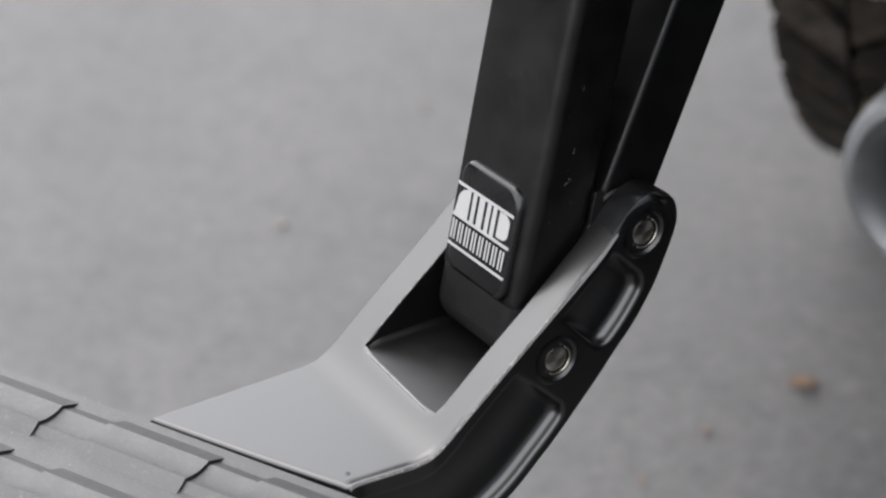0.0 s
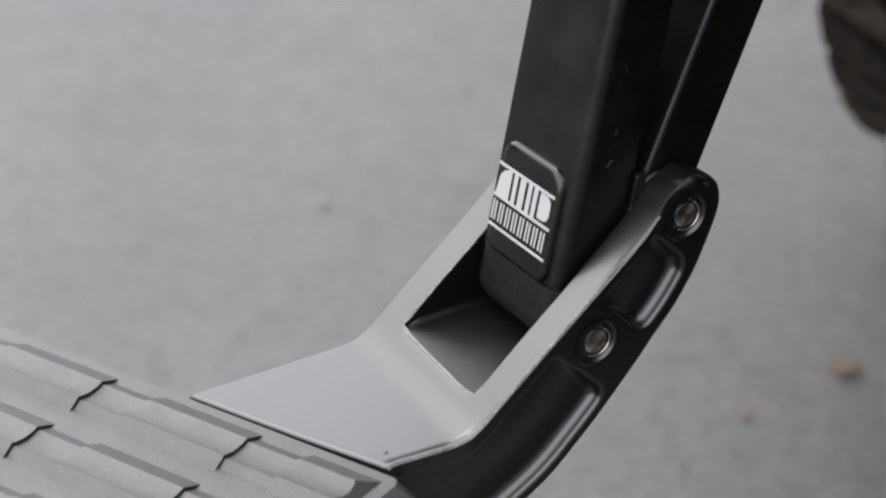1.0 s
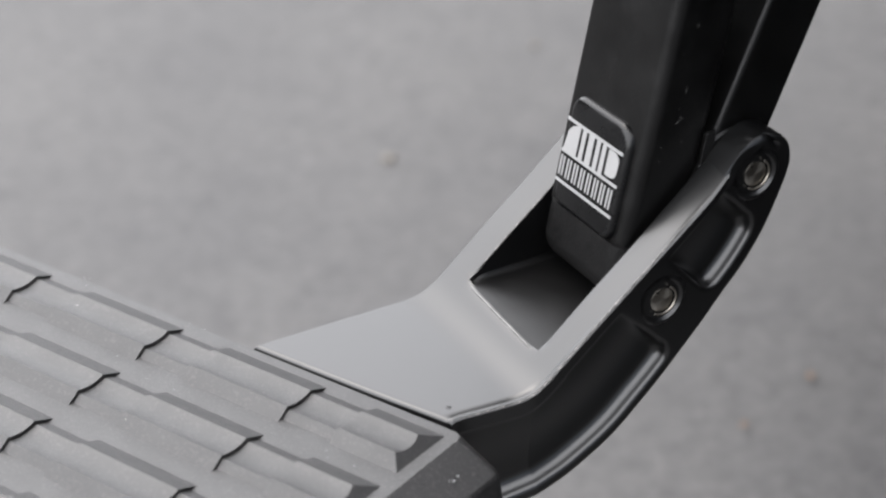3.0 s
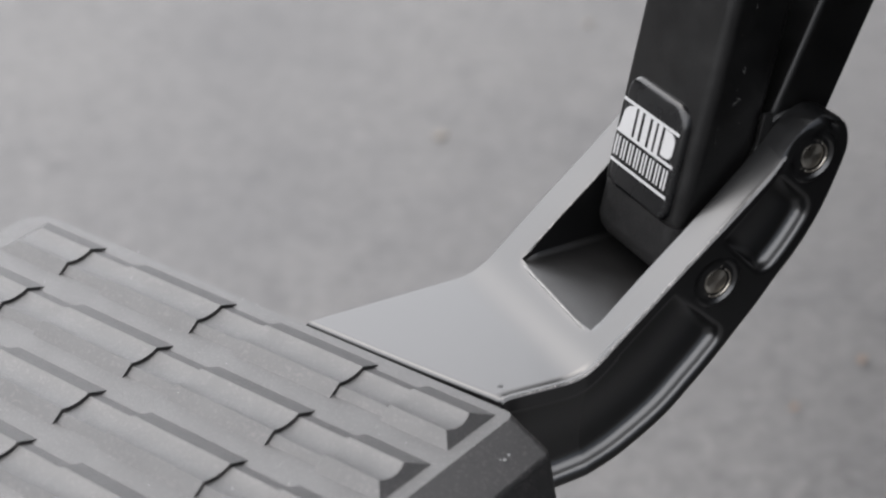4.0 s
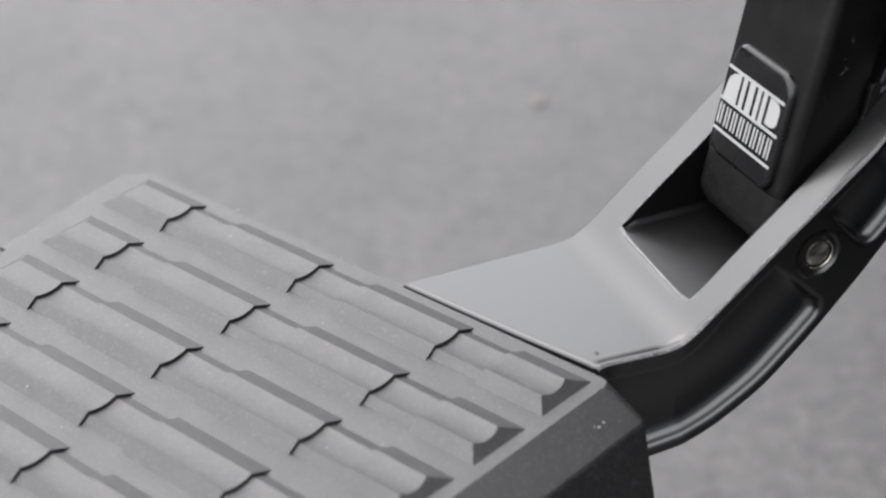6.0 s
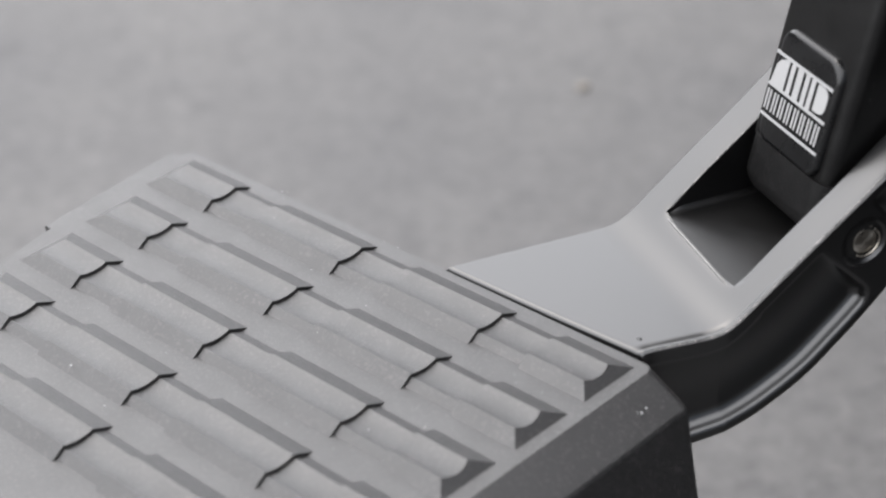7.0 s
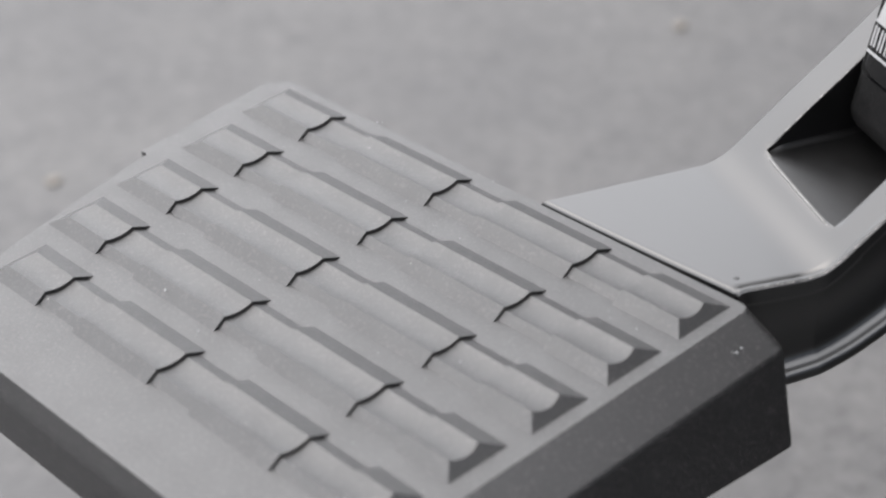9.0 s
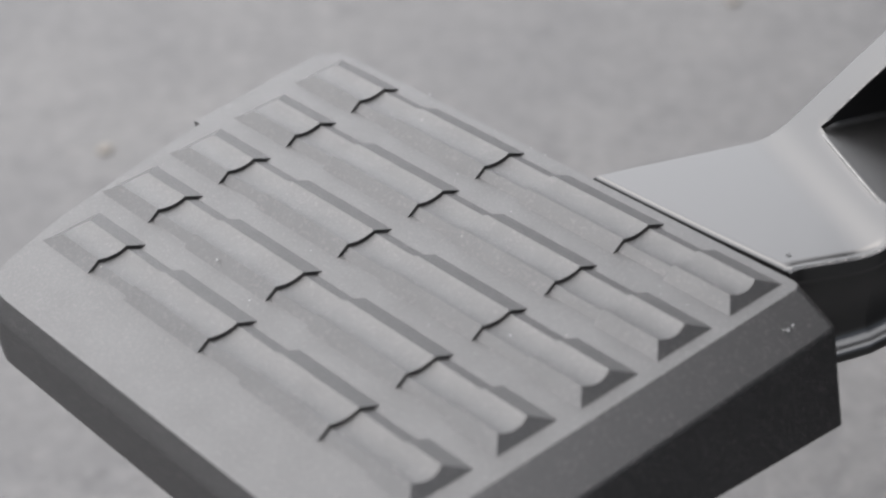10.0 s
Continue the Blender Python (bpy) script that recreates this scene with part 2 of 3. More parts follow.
def tread_plate():
    """The deck: a rounded slab with bevelled ends and a deep skirt."""
    bm = bmesh.new()
    left = 0.25

    def corners(g, f):
        e = g * left
        return [(0.0300 - e, -0.0332 + f * 0.2), (0.3244 + g, -0.0332 + f * 0.2), (0.3052 + g, -0.2630 - f), (0.0540 - e, -0.2632 - f), (0.0400 - e, -0.2070), (0.0288 - e, -0.1250)]

    radii = (0.006, 0.004, 0.030, 0.026, 0.060, 0.080)

    def depth(y):
        """The skirt is deepest at the back and tapers towards the front."""
        s = max(0.0, -0.033 - y)
        return (0.063 - 0.20 * s + 0.40 * s * s) / 0.061

    levels = []
    # top, an edge, a chamfer that rolls over into the skirt
    rings = [(-0.0030, -0.0060, 0.0), (0.0, -0.0030, 0.0)]
    g = f = z = 0.0
    for a, length in ((33, 0.0070), (33.2, 0.0068), (33.8, 0.0072), (50, 0.0010), (64, 0.0010), (76, 0.0008)):
        a = radians(a)
        g, z = g + length * math.cos(a), z - length * math.sin(a)
        rings.append((g, -0.0030 + g * 0.20, z))
    rings += [(g + 0.0036, 0.0014, -0.0440), (g + 0.0058, 0.0010, -0.0598), (g + 0.0051, 0.0, -0.0610)]
    for g, f, z in rings:
        levels.append([(x, y, z * depth(y) if z < -0.03 else z) for x, y in rounded(corners(g, f), radii, 10)])
    rows = [[bm.verts.new(co) for co in loop] for loop in levels]
    n = len(rows[0])
    for a, b in zip(rows, rows[1:]):
        for k in range(n):
            bm.faces.new((a[k], a[(k + 1) % n], b[(k + 1) % n], b[k]))
    bm.faces.new(rows[0])
    inner = [bm.verts.new((0.178 + (v.co.x - 0.178) * 0.97, -0.15 + (v.co.y + 0.15) * 0.96, v.co.z + 0.002)) for v in rows[-1]]
    roof = [bm.verts.new((v.co.x, v.co.y, -0.0240)) for v in inner]
    for a, b in ((rows[-1], inner), (inner, roof)):
        for k in range(n):
            bm.faces.new((a[k], a[(k + 1) % n], b[(k + 1) % n], b[k]))
    bm.faces.new(roof)
    return part("tread_plate", bm, MAT_TREAD, step, "grey-black textured metal tread plate", angle=14)


deck = tread_plate()


def ridge(k):
    """One raised rib of the tread: sloped sides, a dished top, stepped along its length."""
    bm = bmesh.new()
    yb, high, low, dish = ROW_Y[k], 0.0044, 0.0028, 0.0013
    s = SLITS[k]
    period = 0.085
    end = ENDS[k]
    stations = [(STARTS[k], high), (s[0], high)]
    for j, x in enumerate(s):
        stations += [(x + 0.0001, low - 0.0003), (x + 0.0005, low - 0.0003), (x + 0.0006, low), (x + period * 0.315, low), (x + period * 0.315 + 0.0010, high)]
        stations.append((s[j + 1], high) if j < 2 else (end, high))
    loops = []
    for n, (x, h) in enumerate(stations):
        lean = 2.0 if n == 0 else -1.35 if n == len(stations) - 1 else 0.0
        f = h / high
        y1, y2 = yb - 0.0091, yb - ROW_WIDE + 0.0064
        in1, in2 = yb - 0.0091 * (1 - f), yb - ROW_WIDE + 0.0064 * (1 - f)
        prof = [(in1, -0.0006), (in1, 0.0)]
        for q in range(11):
            w = q / 10
            prof.append((y1 + (y2 - y1) * w, h - dish * (1 - (2 * w - 1) ** 2)))
        prof += [(in2, 0.0), (in2, -0.0006)]
        loops.append([(x + 0.10 * (y - yb) + lean * max(0.0, z), y, z) for y, z in prof])
    loft(bm, loops)
    return part("ridge", bm, MAT_TREAD, deck, angle=20)


for k in range(5):
    ridge(k)

for y0, y1 in ((-0.0895, -0.0400), (-0.1210, -0.0895)):
    bm = bmesh.new()
    out = 0.0034 if y0 > -0.1 else 0.0030
    loft(bm, [[(x, y, z) for x, z in ((0.0262 - out, -0.0050), (0.0262 - out, -0.0012), (0.0268 - out, -0.0006), (0.0310, -0.0006), (0.0310, -0.0050))] for y in (y0, y0 + 0.0006, y1)])
    part("edge_tab", bm, MAT_TREAD, deck)

def grit():
    bm = bmesh.new()
    some = random.Random(21)
    scattered = []
    for k in range(26):
        row, x = some.randrange(5), some.uniform(0.06, 0.30)
        scattered.append((x, ROW_Y[row] + some.uniform(0.001, 0.008), 0.0, some.uniform(0.00014, 0.00030)))
    for x, y, z, r in ((0.127, -0.184, 0.0033, 0.0006), (0.160, -0.192, 0.0030, 0.0004), (0.259, -0.136, 0.0030, 0.0004), (0.2395, -0.169, 0.0030, 0.0004), (0.3334, -0.0541, -0.0060, 0.0006), (0.3332, -0.0509, -0.0058, 0.0005), (0.3322, -0.0555, -0.0055, 0.0003)) + tuple(scattered):
        made = bmesh.ops.create_icosphere(bm, subdivisions=1, radius=r)
        for v in made["verts"]:
            v.co = Vector((x, y, z)) + v.co * (1 + 0.3 * noise.noise(v.co * 3000))
    ob = part("grit", bm, MAT_WHITE)
    ob.location = (0, 0, H0)
    return tagged(ob, "a few pale grains of sand on the tread", "grit", kind="stuff")


grit()

# arm frame: p across the arm, d away towards the truck, z up
TH = radians(24)
PX, DX = Vector((math.cos(TH), -math.sin(TH), 0)), Vector((math.sin(TH), math.cos(TH), 0))


def arm(p, d, z):
    return PX * p + DX * d + Vector((0, 0, z))


SLOPE = 0.745
BEND = 0.1375


def top_z(d):
    """Height of the casting's upper face along the arm: flat, a rounded bend, then a steady rise."""
    r = 0.010
    if d < BEND - r:
        return 0.0
    if d < BEND + r:
        return SLOPE * (d - BEND + r) ** 2 / (4 * r)
    return SLOPE * (d - BEND)


def ring(g):
    return g[0][:] + [r[-1] for r in g[1:]] + g[-1][-2::-1] + [r[0] for r in g[-2:0:-1]]


def join_rims(bm, f, g):
    """Closes two facing grids into a solid."""
    f, g = ring(f), ring(g)
    for a, b, c, e in zip(f, f[1:] + f[:1], g[1:] + g[:1], g):
        bm.faces.new((a, b, c, e))


def left_edge(d):
    return 0.2028 + (d - 0.0556) * 0.103 if d < BEND else 0.2112


def right_edge(d):
    return min(0.3080, 0.3013 + max(0.0, d - 0.1025) * 0.19) if d < BEND else 0.3080


MOUTH, SKEW = 0.1533, 0.0024  # front edge of the pocket, nearer on the right
STRIP_END = 0.2450
BEAD, COVE = 0.0028, 0.0058  # rounded lip and hollow fillet of the flange along the prongs
POCKET = 0.0092  # corner radius of the hollows
BOSSES = (Vector((0.2534, 0.0722)), Vector((0.2044, 0.0259)))


def crown(d):
    """Upper face of the prongs, with a slight sag between plate and eye."""
    return top_z(d) + 0.0012 - 0.0008 * smooth01((d - 0.170) / 0.03) * smooth01((0.244 - d) / 0.02)


def rim_lip(u, d):
    """A raised bead along the right rim with a shallow groove inside it."""
    bead = 0.0007 * smooth01((u - 0.970) / 0.010) * (1 - 0.8 * smooth01((d - 0.150) / 0.025))
    groove = 0.0007 * smooth01((u - 0.952) / 0.010) * smooth01((0.978 - u) / 0.008) * smooth01((0.146 - d) / 0.010)
    return (bead - groove) * smooth01((d - 0.095) / 0.012) * smooth01((0.236 - d) / 0.016)


def yoke():
    bm = bmesh.new()
    # upper skin: plate, bend and the two prong tops in one sheet with a softly rounded rim
    share = [0.0, 0.004, 0.010, 0.016, 0.022, 0.028, 0.035, 0.048, 0.07, 0.10, 0.14, 0.1765, 0.1800, 0.1835]
    us = share + [0.1835 + 0.6405 * k / 12 for k in range(1, 12)] + [1 - u for u in ([0.176, 0.1725, 0.169] + share[10::-1])]
    cut_l, cut_r = 13, len(us) - 14
    top, under = [], []
    ws = [0.0, 0.004, 0.010, 0.018, 0.026] + [k / 32 for k in range(1, 32)] + [0.980, 0.986, 0.991, 0.995, 0.998, 1.0]
    along = len(ws) - 1
    for i in range(along + 1):
        a, b = [], []
        w = ws[i]
        for u in us:
            front = 0.0540 + (0.1002 - 0.0540) * u
            mouth = MOUTH - SKEW * min(1.0, max(0.0, (u - us[cut_l]) / (us[cut_r] - us[cut_l])))
            d = front + (mouth - front) * w
            p = left_edge(d) + (right_edge(d) - left_edge(d)) * u
            edge = min(u * 0.097, (1 - u) * 0.097)
            nose = 1 - min(1.0, w * (MOUTH - front) / 0.0026)
            drop = 0.0009 * (1 - smooth01(edge / 0.0011)) + 0.0021 * (1 - math.sqrt(1 - nose * nose))
            if cut_l <= us.index(u) <= cut_r:
                edge_m = 1 - min(1.0, (1 - w) * (mouth - front) / 0.0032)
                drop = max(drop, 0.0015 * edge_m ** 2 * min(1.0, (us.index(u) - cut_l) / 1.5, (cut_r - us.index(u)) / 1.5))
            lip = rim_lip(u, d)
            a.append(arm(p, d, top_z(d) + 0.0012 - drop + lip))
            b.append(arm(p, d, top_z(d) - 0.0055))
        top.append(a)
        under.append(b)
    t, v = grid(bm, top), grid(bm, under)
    join_rims(bm, t, v)
    for cols, mouth in ((range(0, cut_l + 1), MOUTH), (range(cut_r, len(us)), MOUTH - SKEW)):
        top, under = [], []
        for i in range(41):
            d = mouth + (STRIP_END - mouth) * i / 40
            a, b = [], []
            for j in cols:
                p = 0.2112 + (0.3080 - 0.2112) * us[j]
                tuck = 0.0014 * smooth01((d - 0.230) / 0.014)
                p += tuck * (smooth01((0.07 - us[j]) / 0.07) - smooth01((us[j] - 0.93) / 0.07))
                edge = min(abs(us[j] - us[cols[0]]), abs(us[j] - us[cols[-1]])) * 0.097 + (0.0002 if (j in (cut_l, cut_r)) else 0.0)
                inside = j in (cut_l, cut_l - 1, cut_l - 2, cut_r, cut_r + 1, cut_r + 2)
                drop = 0.0009 * (1 - smooth01(edge / 0.0011)) * (smooth01((d - mouth) / 0.005) if inside else 1.0)
                lip = rim_lip(us[j], d)
                across = (us[j] - us[cols[0]]) / (us[cols[-1]] - us[cols[0]])
                roll = 0.0012 * across * smooth01((d - 0.190) / 0.034) if cols[0] == cut_r else 0.0
                a.append(arm(p, d, crown(d) - drop - roll + lip - 0.0020 * smooth01((d - 0.2390) / 0.0060)))
                b.append(arm(p, d, crown(d) - 0.0060))
            top.append(a)
            under.append(b)
        join_rims(bm, grid(bm, top), grid(bm, under))

    skin = part("yoke", bm, MAT_YOKE, step, "satin black cast yoke with worn rim", angle=32)

    # the prongs below it, hollowed on the outside between the eyes
    under_top = [Vector((d, (top_z(d) if d < MOUTH else crown(d)) - 0.0024 + 0.0024 * smooth01((d - 0.2350) / 0.006))) for d in (0.092 + (0.2410 - 0.092) * k / 349 for k in range(350))]
    tops = under_top + spline([(0.2425, 0.0798), (0.2470, 0.0838), (0.2520, 0.0870), (0.2578, 0.0888), (0.2626, 0.0884), (0.2668, 0.0866)], 70)
    lows = spline([(0.080, -0.0588), (0.1010, -0.0583), (0.1233, -0.0563), (0.1485, -0.0514), (0.1645, -0.0453), (0.1795, -0.0374), (0.1932, -0.0269), (0.2065, -0.0158), (0.2300, 0.0062), (0.2474, 0.0218), (0.2598, 0.0375), (0.2680, 0.0526), (0.2735, 0.0650), (0.2748, 0.0722), (0.2734, 0.0795), (0.2696, 0.0848)], 420)
    for side in (1, -1):
        bm = bmesh.new()
        inner = 0.2910 if side > 0 else 0.2290
        face, back = [], []
        near_low = [0.0, 0.0006, 0.0012, 0.0020, 0.0030, 0.0040, 0.0046] + [0.0050 + 0.00028 * k for k in range(46)]
        along_prong = Vector((0.76, 0.65)).normalized()
        for a, b in zip(tops, lows):
            width = (a - b).length
            fit = min(1.0, width / 0.045)
            offs = [v * fit for v in near_low]
            m = 52
            offs += [offs[-1] + (width - offs[-1]) * (j / m) for j in range(1, m + 1)]
            fr, bk = [], []
            for from_low in reversed(offs):
                from_top = width - from_low
                q = b.lerp(a, from_low / width)
                away = min(abs((q - o).dot(along_prong)) for o in BOSSES)
                s = max(0.0, from_low - (0.0040 if (q - BOSSES[1]).dot(along_prong) < 0 else 0.0072))
                e = max(0.0, away - 0.0128)
                s = POCKET - math.hypot(max(0.0, POCKET - s), max(0.0, POCKET - e)) if min(s, e) < POCKET else min(s, e)
                s = max(0.0, s)
                if s < BEAD * 0.985:
                    wall = BEAD - math.sqrt(BEAD * BEAD - s * s)
                else:
                    left = max(0.0, (BEAD + COVE) * 0.985 - s)
                    wall = (BEAD + COVE) * 0.8275 - (COVE - math.sqrt(COVE * COVE - left * left))
                wall /= (BEAD + COVE) * 0.8275
                hollow = wall * (0.12 * smooth01((from_top - 0.0025) / 0.0040) + 0.88 * smooth01((0.050 - from_low) / 0.036)) * smooth01((width - 0.0180) / 0.006)
                eye = smooth01((q.x - 0.226) / 0.016)
                round_off = max((0.0010 + 0.0010 * eye) * (1 - min(1.0, from_top / (0.0014 + 0.0034 * eye))) ** 2, (0.0014 + 0.0014 * eye) * (1 - min(1.0, from_low / (0.0022 + 0.0024 * eye))) ** 2)
                outer = (right_edge(q.x) - 0.0006) if side > 0 else (left_edge(q.x) + 0.0006)
                fr.append(arm(outer - side * ((BEAD + COVE) * 0.8275 * hollow + round_off), q.x, q.y))
                bk.append(arm(inner, q.x, q.y))
            face.append(fr)
            back.append(bk)
        join_rims(bm, grid(bm, face), grid(bm, back))
        # raised collars round the hinge pins
        for o in BOSSES:
            loops = []
            for k in range(49):
                a = 2 * math.pi * k / 48
                u = DX * math.cos(a) + Vector((0, 0, 1)) * math.sin(a)
                base = arm((0.3080 if side > 0 else 0.2112) - side * 0.0006, o.x, o.y)
                loops.append([base + u * r + PX * (side * (h if h < 0 else h * smooth01(0.3 + math.cos(a + 0.75)))) for r, h in ((0.0086, -0.0006), (0.0094, 0.0002), (0.0104, 0.0013), (0.0116, 0.0013), (0.0136, -0.0006))])
            loft(bm, loops, closed=False)
        part("prong", bm, MAT_YOKE, skin, "black cast prong with hollowed flank", angle=32)
    # tray floor between the prongs
    bm = bmesh.new()
    floor, below = [], []
    side_steps = [0.0, 0.008, 0.016, 0.024, 0.034, 0.046, 0.058, 0.08]
    for i in range(41):
        row, row2 = [], []
        for w in side_steps + [0.12 + 0.76 * j / 12 for j in range(13)] + [1 - w for w in reversed(side_steps)]:
            start = MOUTH - 0.0005 - SKEW * w
            d = start + 0.0610 * i / 40
            z = 0.0113 - 0.0018 * w * (1 - i / 40) - 0.0030 * smooth01((d - start) / 0.060)
            fillet = 0.0030 * (1 - min(1.0, min(w, 1 - w) * 0.062 / 0.0035)) ** 2 * smooth01((d - start) / 0.010)
            row.append(arm(0.2285 + 0.063 * w, d, z + fillet))
            row2.append(arm(0.2285 + 0.063 * w, d, z - 0.02))
        floor.append(row)
        below.append(row2)
    join_rims(bm, grid(bm, floor), grid(bm, below))
    part("tray_floor", bm, MAT_CAST, skin, "rough as-cast black pocket floor", angle=32)
    return skin


casting = yoke()

BOLTS = ((0.2534, 0.0722), (0.2044, 0.0259))
for d, z in BOLTS:
    bm = bmesh.new()
    cylinder(bm, (0, 0, 0), (0, 0, 1), 0.0057, 0.0929, 48, ((1, 0), (1, 0.9992), (0.97, 1.0), (0.70, 0.9997), (0.40, 0.9994), (0.004, 0.9992)))
    pin = part("hinge_pin", bm, MAT_PIN, step, "turned bare steel hinge pin", angle=30)
    pin.matrix_basis = Matrix.Translation(arm(0.215, d, z)) @ PX.to_track_quat("Z", "Y").to_matrix().to_4x4()
    bm = bmesh.new()
    loops = []
    for k in range(44):
        a = radians(-128 + 182 * k / 43)
        u, v = DX * math.cos(a) + Vector((0, 0, 1)) * math.sin(a), PX
        c = arm(0.3086, d, z) + u * 0.0068
        loops.append([c + (u * math.cos(b) + v * math.sin(b)) * 0.00045 for b in (2 * math.pi * q / 8 for q in range(8))])
    loft(bm, loops)
    clip = part("retaining_ring", bm, MAT_RING, pin, "bright spring steel retaining ring")
    clip.matrix_parent_inverse = pin.matrix_basis.inverted()


def bar(bm, s0, s1, centre, tilt, p0, p1, depth, corner, ends=0.0, steps=7, grow=0.0):
    """A rounded rectangular bar leaning by tilt from the upright, s along it from the point centre (d, z)."""
    c, s = math.cos(tilt), math.sin(tilt)
    h = depth / 2 + grow
    q = rounded([(p0 - grow, -h), (p1 + grow, -h), (p1 + grow, h), (p0 - grow, h)], corner if isinstance(corner, tuple) else [corner] * 4, steps)
    mid = (p0 + p1) / 2
    loops = []
    lengths = [(s0 + ends * (1 - math.cos(a)), 1 - (ends * (1 - math.sin(a))) / (depth / 2 + grow)) for a in (math.pi / 2 * k / 8 for k in range(9))] if ends else [(s0, 1.0)]
    for t, f in lengths + [(s1, 1.0)]:
        g = 1 - (1 - f) * depth / (p1 - p0)
        loops.append([arm(mid + (p - mid) * g, centre[0] + s * t + c * e * f, centre[1] + c * t - s * e * f) for p, e in q])
    return loft(bm, loops)


TILT_ARM = radians(15.2)
MID = (0.2253, 0.0862)
bm = bmesh.new()
bar(bm, -0.052, 0.210, MID, TILT_ARM, 0.2300, 0.2880, 0.0315, (0.0030, 0.0058, 0.0032, 0.0032), ends=0.004)
main_arm = part("arm_tube", bm, MAT_ARM, step, "black painted rectangular steel arm tube", angle=30)
bm = bmesh.new()
bar(bm, -0.076, -0.0480, MID, TILT_ARM, 0.2325, 0.2875, 0.0315, 0.0085, ends=0.012, grow=0.0022)
part("end_cap", bm, MAT_CAP, main_arm, "moulded black plastic end cap")


def on_front(p, s, out):
    """A place on the arm's front face: across, along, and proud of it."""
    c, q = math.cos(TILT_ARM), math.sin(TILT_ARM)
    e = -0.01575 - out
    s -= 0.0025
    return arm(p + 0.0013, MID[0] + q * s + c * e, MID[1] + c * s - q * e)


def plate_on_front(bm, outline, out0, out1, soft=0.0):
    loops = [[on_front(p, s, out0) for p, s in outline]]
    cx, cs = sum(p for p, _ in outline) / len(outline), sum(s for _, s in outline) / len(outline)
    w = max(p for p, _ in outline) - cx
    h = max(s for _, s in outline) - cs
    for k in range(1, 5) if soft else ():
        a = math.pi / 2 * k / 4
        g = soft * (1 - math.cos(a))
        loops.append([on_front(cx + (p - cx) * (1 - g / w), cs + (s - cs) * (1 - g / h), out1 - soft * (1 - math.sin(a))) for p, s in outline])
    if not soft:
        loops.append([on_front(p, s, out1) for p, s in outline])
    loft(bm, loops)


bm = bmesh.new()
plate_on_front(bm, rounded([(0.2345, -0.0462), (0.2795, -0.0462), (0.2795, 0.0078), (0.2345, 0.0078)], [0.006, 0.006, 0.0095, 0.0080], 9), -0.0005, 0.0030, 0.0029)
pad = part("badge", bm, MAT_PAD, main_arm, "raised black badge with white printed bars", angle=50)


def print_bar(pts):
    bm = bmesh.new()
    plate_on_front(bm, pts, 0.0028, 0.0032)
    part("print_bar", bm, MAT_WHITE, pad)


box = lambda p0, p1, s0, s1: [(p0, s0), (p1, s0), (p1, s1), (p0, s1)]
print_bar(box(0.2347, 0.2768, -0.0056, -0.0042))
print_bar(box(0.2347, 0.2772, -0.0207, -0.0193))
print_bar(box(0.2347, 0.2776, -0.0350, -0.0337))
# upper band: a domed block, plain bars, and a narrow block with a rounded side
print_bar([(0.2356, -0.0194), (0.2368, -0.0120)] + [(0.2368 + 0.0086 * (1 - math.cos(v)), -0.0120 + 0.0064 * math.sin(v)) for v in (radians(15 * k) for k in range(1, 7))] + [(0.2454, -0.0194)])
for p0, p1 in ((0.2472, 0.2500), (0.2520, 0.2560), (0.2580, 0.2608), (0.2624, 0.2652)):
    print_bar(rounded(box(p0, p1, -0.0194, -0.0055), [0.0006] * 4, 3))
print_bar(rounded(box(0.2672, 0.2752, -0.0180, -0.0060), [0.0004, 0.0050, 0.0050, 0.0004], 6))
# lower band: pairs of thin strokes
for k in range(8):
    p0 = 0.2356 + 0.0052 * k
    for q in (p0, p0 + 0.0022):
        print_bar(rounded(box(q, q + 0.0011, -0.0318, -0.0222), [0.0004] * 4, 2))

# chipped paint on the tube's side
MAT_CHIP = material("chipped_paint", (0.0360, 0.0353, 0.0338), 0.7, blotch=0.3, blotch_scale=300)
rng = random.Random(8)
for d, z, length, turn in ((0.2268, 0.0978, 0.0034, 0.5), (0.2284, 0.0990, 0.0026, -0.7), (0.2274, 0.1038, 0.0012, 0.2), (0.2180, 0.0880, 0.0010, 1.2), (0.2168, 0.0815, 0.0014, 1.5), (0.2310, 0.1120, 0.0030, 1.3), (0.2365, 0.1400, 0.0016, 1.2), (0.2290, 0.1290, 0.0010, 0.4)):
    bm = bmesh.new()
    along = [(-0.5, 0.06), (-0.2, 0.14), (0.1, 0.08), (0.5, 0.03)]
    edge = [(a, w) for a, w in along] + [(a, -w * rng.uniform(0.5, 1.0)) for a, w in reversed(along)]
    c, q = math.cos(turn), math.sin(turn)
    flat = [(d + length * (a * c - w * q), z + length * (a * q + w * c)) for a, w in edge]
    loft(bm, [[arm(p, x, y) for x, y in flat] for p in (0.2878, 0.28806)])
    part("paint_chip", bm, MAT_CHIP, main_arm, "pale chip in the black paint")

TILT_LINK = radians(26.3)
bm = bmesh.new()
bar(bm, -0.004, 0.190, (0.2605, 0.0800), TILT_LINK, 0.2420, 0.2885, 0.0305, 0.0028)
cylinder(bm, arm(0.236, *BOLTS[0]), PX, 0.0138, 0.0535, 40, ((0.92, 0), (1, 0.02), (1, 0.98), (0.92, 1)))
part("link_bar", bm, MAT_ARM, step, "black painted rear link bar", angle=30)

